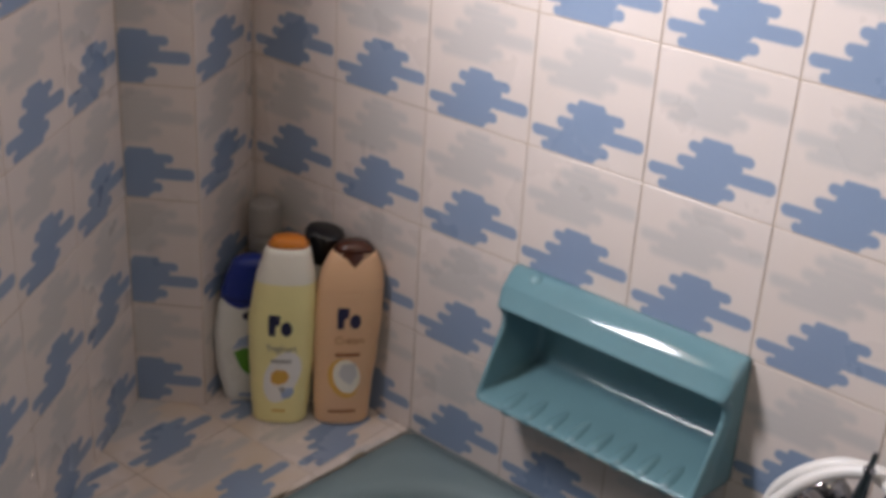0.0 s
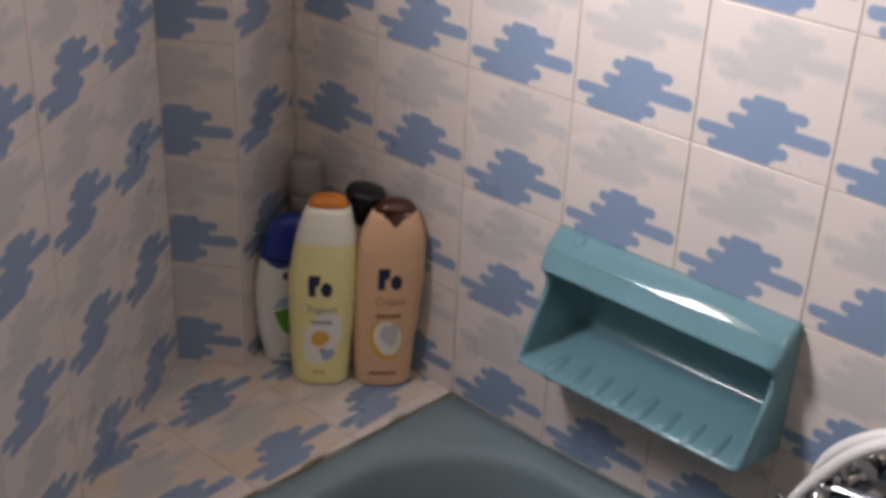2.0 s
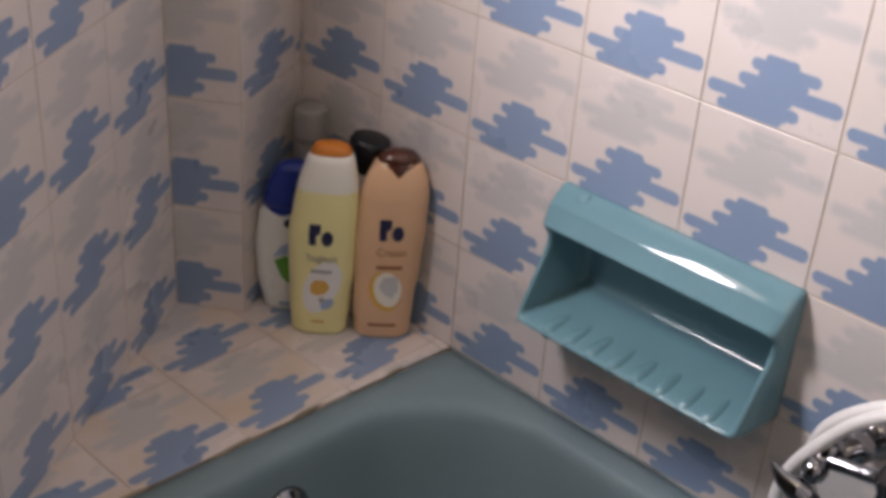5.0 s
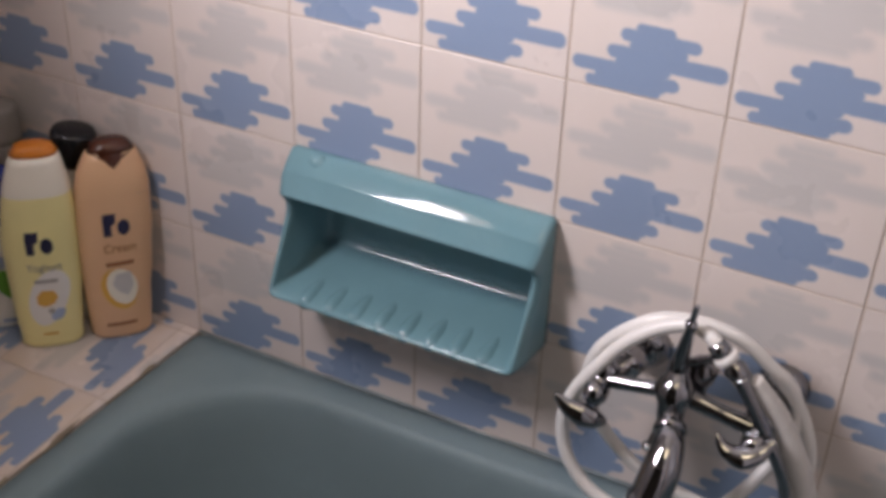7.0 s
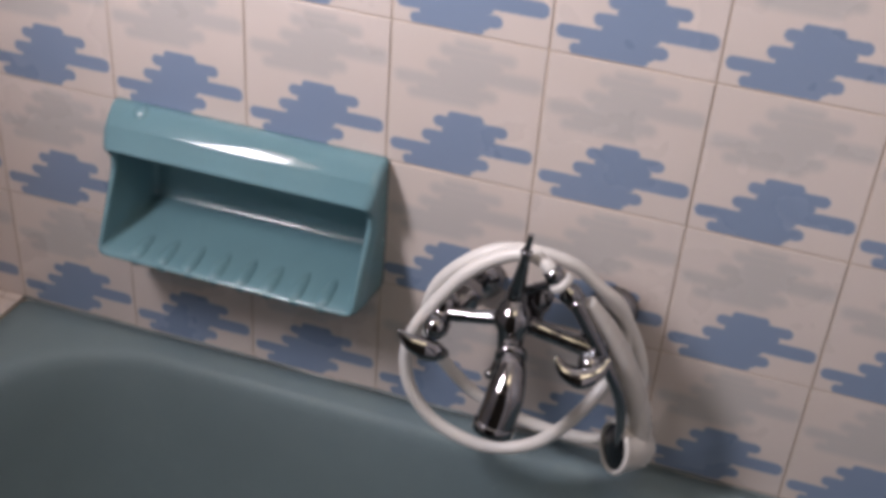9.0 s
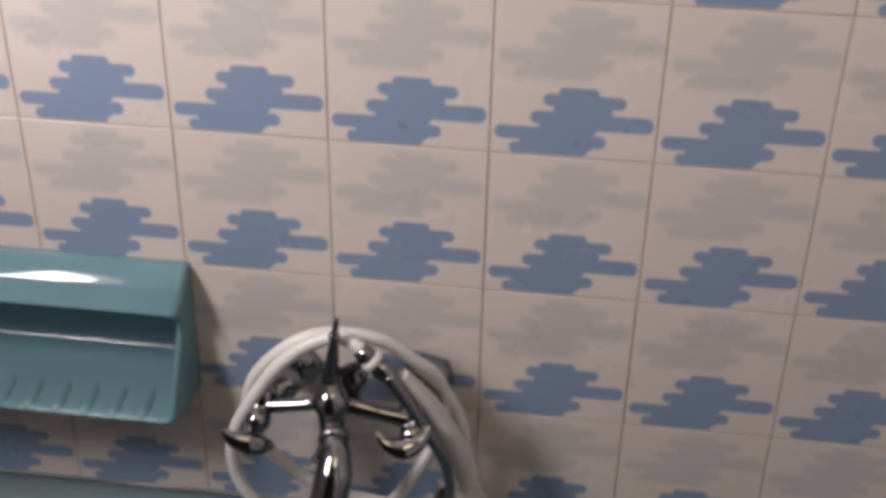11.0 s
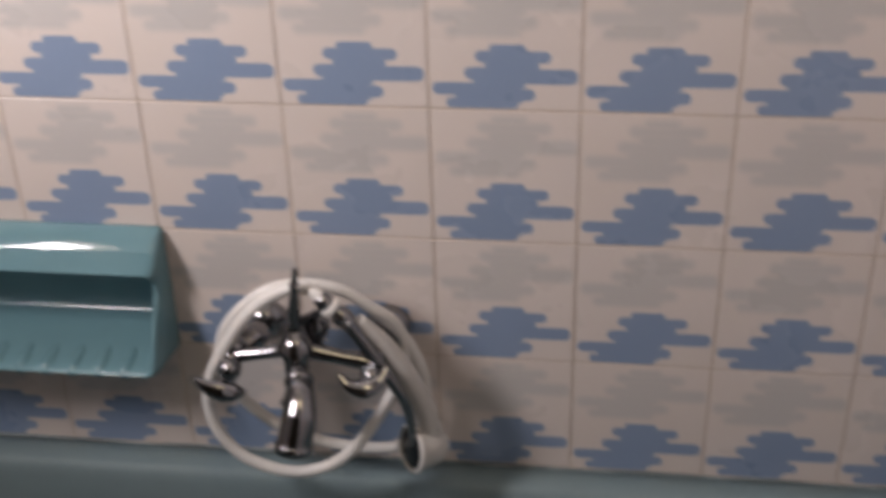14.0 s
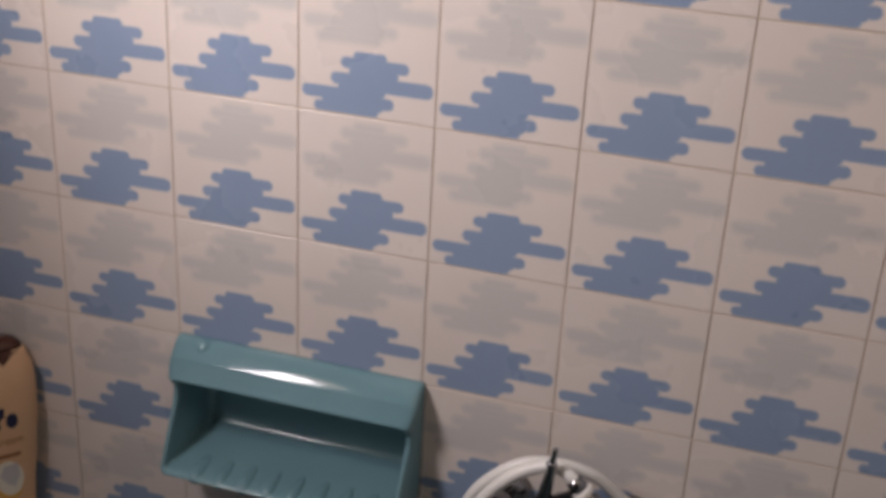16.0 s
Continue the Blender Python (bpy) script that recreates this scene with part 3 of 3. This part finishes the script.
# ---- bottles ----
def bottle(name, label, at, yaw, profile, bands, power=2.6, group="bottles in the corner"):
    """profile: (height, half width, half depth, shift to the side); bands: (part, from, to, material, label) by height."""
    ob = thing(name, label, "bottle", at, group)
    ob.rotation_euler = (0, 0, yaw)

    def size(z):
        for (za, *a), (zb, *b) in zip(profile, profile[1:]):
            if z <= zb:
                s = (z - za) / (zb - za)
                s = s * s * (3 - 2 * s) if zb - za > 0.03 else s
                return [p + (q - p) * s for p, q in zip(a, b)]
        return profile[-1][1:]

    def ring(z, grow=0.0, n=36):
        w, d, sh = size(z)
        out = []
        for k in range(n):
            c, s = math.cos(2 * math.pi * k / n), math.sin(2 * math.pi * k / n)
            out.append(Vector((sh + (w + grow) * math.copysign(abs(c) ** (2 / power), c), (d + grow) * math.copysign(abs(s) ** (2 / power), s), z)))
        return out

    def front(u, z, lift=0.0005):
        w, d, sh = size(z)
        return Vector((sh + u * w, -d * max(0.0, 1 - abs(u) ** power) ** (1 / power) - lift, z))

    made = {}
    for part_name, z0, z1, mat, text in bands:
        steps = max(3, int((z1 - z0) / 0.008))
        marks = sorted({z0 + (z1 - z0) * k / steps for k in range(steps + 1)} | {p[0] for p in profile if z0 < p[0] < z1})
        bm = bmesh.new()
        loft(bm, [ring(z) for z in marks], cap0=part_name != "shoulder", cap1=part_name != "body" or len(bands) < 3)
        made[part_name] = part(part_name, bm, mat, ob, text)

    def print_oval(part_name, u, z, ru, rz, mat, lift=0.0005, tilt=0.0, host=None):
        bm = bmesh.new()
        n = 28
        mid = bm.verts.new(front(u, z, lift))
        rows = []
        for r in (0.35, 0.7, 1.0):
            rows.append([])
            for k in range(n):
                a = 2 * math.pi * k / n
                du, dz = r * ru * math.cos(a), r * rz * math.sin(a)
                rows[-1].append(bm.verts.new(front(u + du + tilt * dz, z + dz, lift)))
        for k in range(n):
            j = (k + 1) % n
            bm.faces.new((mid, rows[0][k], rows[0][j]))
            for a, b in zip(rows, rows[1:]):
                bm.faces.new((a[k], b[k], b[j], a[j]))
        part(part_name, bm, mat, made[host or "body"])

    def print_bar(part_name, u0, u1, z0, z1, mat, lift=0.0005, host=None):
        bm = bmesh.new()
        rows = [[bm.verts.new(front(u0 + (u1 - u0) * k / 8, z, lift)) for k in range(9)] for z in (z0, (z0 + z1) / 2, z1)]
        for a, b in zip(rows, rows[1:]):
            for k in range(8):
                bm.faces.new((a[k], a[k + 1], b[k + 1], b[k]))
        part(part_name, bm, mat, made[host or "body"])

    def print_shape(part_name, outline, mat, lift=0.0005, host=None):
        """A flat print with any star-shaped outline, given as (u, z)."""
        bm = bmesh.new()
        cu, cz = sum(p[0] for p in outline) / len(outline), sum(p[1] for p in outline) / len(outline)
        mid = bm.verts.new(front(cu, cz, lift))
        rows = []
        for r in (0.5, 1.0):
            rows.append([])
            for (u0, za), (u1, zb) in zip(outline, outline[1:] + outline[:1]):
                rows[-1] += [bm.verts.new(front(cu + r * (u0 + (u1 - u0) * k / 4 - cu), cz + r * (za + (zb - za) * k / 4 - cz), lift)) for k in range(4)]
        n = len(rows[0])
        for k in range(n):
            j = (k + 1) % n
            bm.faces.new((mid, rows[0][k], rows[0][j]))
            bm.faces.new((rows[0][k], rows[1][k], rows[1][j], rows[0][j]))
        part(part_name, bm, mat, made[host or "body"])

    def print_word(text, u, z, width, height, mat, lift=0.0009):
        """A word in the built-in font, laid round the front; width as a share of the half width."""
        curve = bpy.data.curves.new("word", "FONT")
        curve.body = text
        holder = bpy.data.objects.new("word", curve)
        me = bpy.data.meshes.new_from_object(holder)
        bpy.data.objects.remove(holder)
        bpy.data.curves.remove(curve)
        xs, ys = [v.co.x for v in me.vertices], [v.co.y for v in me.vertices]
        for v in me.vertices:
            v.co = front(u + width * ((v.co.x - min(xs)) / (max(xs) - min(xs)) - 0.5), z + height * (v.co.y / max(ys)), lift)
        me.materials.append(mat)
        ob_word = new("printed_word", me)
        ob_word.parent = made["body"]

    return ob, print_oval, print_bar, print_shape, print_word, made


def bath_foam(name, label, at, yaw, mat, shoulder_mat, cap_mat, yellow):
    if yellow:
        H = 0.268
        prof = [(0.0, 0.033, 0.020, 0.0), (0.004, 0.0365, 0.0225, 0.0), (0.05, 0.0395, 0.024, 0.001), (0.10, 0.0430, 0.0255, 0.003), (0.15, 0.0440, 0.0255, 0.004), (0.185, 0.0415, 0.025, 0.007),
                (0.215, 0.0375, 0.023, 0.009), (0.244, 0.0305, 0.020, 0.011), (0.256, 0.0265, 0.0175, 0.012), (0.2645, 0.021, 0.0145, 0.012), (H, 0.012, 0.009, 0.012)]
        seam, top = 0.208, 0.256
    else:
        H = 0.263
        prof = [(0.0, 0.033, 0.020, 0.0), (0.004, 0.0365, 0.0225, 0.0), (0.05, 0.0390, 0.024, 0.001), (0.11, 0.0425, 0.0255, 0.004), (0.16, 0.0440, 0.0260, 0.007), (0.195, 0.0432, 0.0255, 0.009), (0.1985, 0.0424, 0.0250, 0.0095),
                (0.202, 0.0430, 0.0254, 0.0095), (0.222, 0.0395, 0.0235, 0.011), (0.240, 0.0325, 0.0205, 0.012), (0.251, 0.0270, 0.0175, 0.013), (0.2590, 0.0205, 0.0145, 0.013), (H, 0.012, 0.009, 0.013)]
        seam, top = 0.1985, 0.251
    ob, oval, bar, shape, word, made = bottle(name, label, at, yaw, prof, [("body", 0.0, seam, mat, ""), ("shoulder", seam + 0.0002, top, shoulder_mat, ""), ("cap_inlay", top, H, cap_mat, "glossy coloured cap inlay")])
    # the brand mark as plain dark shapes
    z = 0.136 if yellow else 0.149
    shape("mark", [(-0.34, z), (-0.14, z), (-0.14, z + 0.014), (-0.02, z + 0.017), (-0.02, z + 0.030), (-0.36, z + 0.030)], MAT_NAVY)
    oval("mark", 0.18, z + 0.0105, 0.165, 0.0105, MAT_NAVY)
    if yellow:
        word("Yoghurt", 0.05, 0.1130, 0.92, 0.0100, MAT_SLATE)
        bar("print_line", -0.26, 0.36, 0.0965, 0.1015, MAT_GREYPRINT, 0.0012)
        oval("print_picture", 0.08, 0.074, 0.56, 0.040, MAT_MILK, 0.0005, 5.0)
        shape("print_picture", [(-0.26, 0.078), (-0.10, 0.086), (0.20, 0.085), (0.34, 0.076), (0.22, 0.066), (-0.05, 0.062), (-0.24, 0.066)], MAT_PEACH, 0.0010)
        oval("print_picture", 0.30, 0.050, 0.20, 0.0085, MAT_SKY, 0.0010, 9.0)
        oval("print_picture", 0.12, 0.056, 0.10, 0.004, MAT_GREYPRINT, 0.0014)
    else:
        word("Cream", 0.06, 0.1270, 0.86, 0.0110, MAT_RUST)
        bar("print_line", -0.34, 0.42, 0.1080, 0.1130, MAT_RUST, 0.0009)
        oval("print_picture", 0.00, 0.074, 0.52, 0.030, MAT_PEACH, 0.0005, -4.0)
        oval("print_picture", 0.07, 0.077, 0.44, 0.026, MAT_CREAMCAP, 0.0009, -4.0)
        shape("print_picture", [(-0.10, 0.096), (0.30, 0.098), (0.40, 0.078), (0.24, 0.064), (-0.02, 0.070), (-0.22, 0.082)], MAT_GREYPRINT_PALE, 0.0013)
    bar("print_line", -0.22 if yellow else -0.50, 0.24 if yellow else 0.46, 0.0200, 0.0235 if yellow else 0.0245, MAT_PEACH if yellow else MAT_RUST)
    # pointed dip of the inlay on the front of the shoulder
    if not yellow:
        shape("inlay_dip", [(-0.86, top + 0.0006), (0.86, top + 0.0006), (0.34, top - 0.006), (0.02, top - 0.0165), (-0.30, top - 0.006)], cap_mat, 0.0007, "shoulder")
    return ob


bath_foam("bath_foam_bottle", "pale yellow bath foam bottle with an orange top", (-0.598, -0.099, LEDGE + 0.0012), math.atan2(0.65, 0.757), MAT_YELLOW, MAT_CREAMCAP, MAT_ORANGE, True)
bath_foam("bath_foam_bottle", "tan cream bath foam bottle with a brown top", (-0.538, -0.043, LEDGE + 0.0012), math.atan2(0.73, 0.68), MAT_TAN, MAT_TAN, MAT_BROWN, False)

ob, oval, bar, shape, word, made = bottle("shampoo_bottle", "white shampoo bottle with a deep blue cap", (-0.672, -0.097, LEDGE + 0.0012), math.atan2(0.62, 0.78),
    [(0.0, 0.024, 0.018, 0.0), (0.004, 0.0275, 0.020, 0.0), (0.05, 0.0335, 0.022, -0.003), (0.10, 0.0350, 0.022, -0.004), (0.140, 0.0330, 0.021, 0.0), (0.1535, 0.031, 0.020, 0.003), (0.154, 0.0320, 0.0210, 0.003), (0.185, 0.0300, 0.019, 0.008), (0.206, 0.0245, 0.016, 0.013), (0.213, 0.014, 0.010, 0.015)],
    [("body", 0.0, 0.1535, MAT_SHAMPOO, ""), ("cap", 0.154, 0.213, MAT_BLUECAP, "deep blue flip cap")])
shape("cap_dip", [(-0.80, 0.1545), (0.80, 0.1545), (0.36, 0.147), (0.0, 0.1435), (-0.44, 0.148)], MAT_BLUECAP, 0.0007)
shape("leaf_print", [(-0.16, 0.078), (0.30, 0.086), (0.80, 0.080), (0.70, 0.058), (0.40, 0.044), (0.10, 0.054)], MAT_GREEN, 0.0005)
shape("leaf_print", [(-0.20, 0.082), (0.10, 0.100), (0.60, 0.108), (0.82, 0.090), (0.30, 0.088)], MAT_SKY, 0.0007)
oval("mark", 0.42, 0.134, 0.30, 0.007, MAT_NAVY)
bar("print_line", -0.10, 0.70, 0.008, 0.014, MAT_SKY)

ob, oval, bar, shape, word, made = bottle("shower_gel_bottle", "white bottle with a tilted black cap", (-0.596, -0.0285, LEDGE + 0.0012), 0.6,
       [(0.0, 0.020, 0.018, 0), (0.004, 0.0215, 0.0195, 0), (0.16, 0.0215, 0.0195, 0), (0.19, 0.0195, 0.0175, 0), (0.210, 0.0185, 0.017, 0.001), (0.2105, 0.0215, 0.0195, 0.001), (0.225, 0.0232, 0.0208, 0.001), (0.241, 0.0264, 0.023, 0.001), (0.248, 0.0264, 0.023, 0.001), (0.2535, 0.0240, 0.0215, 0.001), (0.2555, 0.019, 0.016, 0.001), (0.2545, 0.010, 0.009, 0.001)],
       [("body", 0.0, 0.210, MAT_SHAMPOO, ""), ("cap", 0.2105, 0.2555, MAT_BLACK, "black screw cap")], power=2.1)
made["cap"].matrix_basis = Matrix.Translation((0, 0, 0.212)) @ Euler((0.05, 0.16, 0)).to_matrix().to_4x4() @ Matrix.Translation((0, 0, -0.210))
bottle("lotion_bottle", "frosted bottle with a pale cap tucked into the corner", (-0.699, -0.030, LEDGE + 0.0012), 0.3,
       [(0.0, 0.022, 0.020, 0), (0.004, 0.0235, 0.0215, 0), (0.18, 0.0235, 0.0215, 0), (0.205, 0.0225, 0.021, 0), (0.215, 0.0215, 0.020, 0), (0.2155, 0.0225, 0.021, 0), (0.258, 0.0215, 0.020, 0), (0.262, 0.018, 0.016, 0)],
       [("body", 0.0, 0.215, MAT_FROST, ""), ("cap", 0.2155, 0.262, MAT_FROST, "pale frosted cap")], power=2.1)


# ---- white cabinet beside the bathtub ----
cabinet = thing("cabinet", "tall white lacquered cabinet standing beside the bathtub", "cabinet", (0.762, -0.92, 0))
bm = box(bmesh.new(), (-0.135, -0.20, 0.0), (0.130, 0.215, 1.9), 0.003)
part("body", bm, MAT_WHITE, cabinet, smooth=False)
bm = box(bmesh.new(), (-0.13, -0.222, 0.06), (0.125, -0.203, 1.88), 0.003)
part("door", bm, MAT_WHITE, cabinet, smooth=False)


# ---- tiles, each a piece of its own ----
GAP = 0.0009
MESHES = {}


def clipped(poly, a, b, c):
    """The part of a polygon where a*x + b*y <= c."""
    out = []
    for p, q in zip(poly, poly[1:] + poly[:1]):
        dp, dq = a * p[0] + b * p[1] - c, a * q[0] + b * q[1] - c
        if dp <= 0:
            out.append(p)
        if dp * dq < 0:
            s = dp / (dp - dq)
            out.append((p[0] + (q[0] - p[0]) * s, p[1] + (q[1] - p[1]) * s))
    return out


def tile_mesh(poly):
    key = tuple((round(x, 4), round(y, 4)) for x, y in poly)
    if key not in MESHES:
        cx, cy = sum(p[0] for p in poly) / len(poly), sum(p[1] for p in poly) / len(poly)
        r = max(max(abs(p[0] - cx), abs(p[1] - cy)) for p in poly)
        k = max(0.0, 1 - 0.0005 / max(r, 0.002))
        n = len(poly)
        vs = [(x, y, -0.004) for x, y in poly] + [(x, y, 0.0005) for x, y in poly] + [(cx + (x - cx) * k, cy + (y - cy) * k, 0.0008) for x, y in poly]
        fs = [tuple(range(2 * n, 3 * n))]
        for lv in (0, n):
            fs += [(lv + i, lv + (i + 1) % n, lv + n + (i + 1) % n, lv + n + i) for i in range(n)]
        me = bpy.data.meshes.new("tile")
        me.from_pydata(vs, [], fs)
        me.materials.append(MAT_TILE)
        me.update()
        MESHES[key] = me
    return MESHES[key]


def lay_tiles(parent, origin, u, v, cols, rows, cuts=(), skip=()):
    """Tiles of one face: the grid starts at origin and runs along u and v; cuts: lines (a, b, c) in the face's own metres."""
    u, v, o = Vector(u).normalized(), Vector(v).normalized(), Vector(origin)
    n = u.cross(v)
    turn = Matrix((u, v, n)).transposed().to_4x4()
    rnd = random.Random(len(MESHES) + 11)
    for i in cols:
        for k in rows:
            if (i, k) in skip:
                continue
            x0, y0 = i * TILE, k * TILE
            poly = [(GAP, GAP), (TILE - GAP, GAP), (TILE - GAP, TILE - GAP), (GAP, TILE - GAP)]
            for a, b, c in cuts:
                poly = clipped(poly, a, b, c - a * x0 - b * y0) if poly else poly
            if len(poly) < 3 or max(p[0] for p in poly) - min(p[0] for p in poly) < 0.003 or max(p[1] for p in poly) - min(p[1] for p in poly) < 0.003:
                continue
            ob = new("tile", tile_mesh(poly))
            tilt = Euler((rnd.gauss(0, 0.0011), rnd.gauss(0, 0.0011), 0)).to_matrix().to_4x4()
            ob.matrix_world = Matrix.Translation(o + u * x0 + v * y0 + n * rnd.uniform(-0.0001, 0.0003)) @ turn @ Matrix.Translation((0.075, 0.075, 0)) @ tilt @ Matrix.Translation((-0.075, -0.075, 0))
            ob.parent = parent


UP = (0, 0, 1)
ROWS = range(-3, 11)
TOP = (0, 1, CEILING - Z0 - 0.001)
lay_tiles(north, (0, 0, Z0), (1, 0, 0), UP, range(-6, 7), ROWS, [(-1, 0, -CORNER[0] - 0.001), (1, 0, EAST - 0.001), TOP], {(-2, -1), (-1, -1)})
lay_tiles(east, (EAST, -0.0475, Z0), (0, -1, 0), UP, range(-1, 4), ROWS, [(-1, 0, 0.046), TOP])
for rows, cuts in ((range(-3, 5), [(0, 1, WIN_Z[0] - Z0)]), (range(4, 9), [(0, -1, Z0 - WIN_Z[0]), (0, 1, WIN_Z[1] - Z0), (-1, 0, WIN_S[0])]), (range(4, 9), [(0, -1, Z0 - WIN_Z[0]), (0, 1, WIN_Z[1] - Z0), (1, 0, -WIN_S[1])]), (range(8, 11), [(0, -1, Z0 - WIN_Z[1]), TOP])):
    lay_tiles(west, (BOX_FOOT[0], BOX_FOOT[1], Z0), (-along.x, -along.y, 0), UP, range(-6, 0), rows, [(-1, 0, span), (1, 0, -0.0015), *cuts])
face = (BOX_EDGE[0] - BOX_FOOT[0], BOX_EDGE[1] - BOX_FOOT[1], 0)
lay_tiles(boxing, (BOX_EDGE[0], BOX_EDGE[1], Z0), face, UP, range(-1, 0), ROWS, [(-1, 0, math.hypot(*face[:2]) - 0.0015), TOP])
side = (CORNER[0] - BOX_EDGE[0], CORNER[1] - BOX_EDGE[1], 0)
lay_tiles(boxing, (BOX_EDGE[0], BOX_EDGE[1], Z0), side, UP, range(0, 2), ROWS, [(1, 0, math.hypot(*side[:2]) - 0.0015), TOP])

# ledge: the print runs towards the long wall, its upper side towards the corner
LX, LY = -0.475, -0.163
edge = Vector((TUB_B[0] - TUB_A[0], TUB_B[1] - TUB_A[1])).normalized()


def half_plane(p, q, keep):
    """The line through two plan points as a cut in the ledge's own metres, keeping the side of the third point."""
    to = lambda w: (w[1] - LY, LX - w[0])
    (px, py), (qx, qy), (kx, ky) = to(p), to(q), to(keep)
    a, b = qy - py, px - qx
    c = a * px + b * py
    return (a, b, c) if a * kx + b * ky <= c else (-a, -b, -c)


MIDDLE = (-0.58, -0.25)
lay_tiles(ledge, (LX, LY, LEDGE), (0, 1, 0), (-1, 0, 0), range(-4, 3), range(-1, 3),
          [half_plane(TUB_A, TUB_B, MIDDLE), half_plane(SLANT_END, BOX_FOOT, MIDDLE), half_plane((-1, -0.001), (1, -0.001), MIDDLE)])
for tile in ledge.children:
    if tile.name.split(".")[0] == "tile":
        tile.material_slots[0].link = "OBJECT"
        tile.material_slots[0].material = MAT_LEDGE_TILE
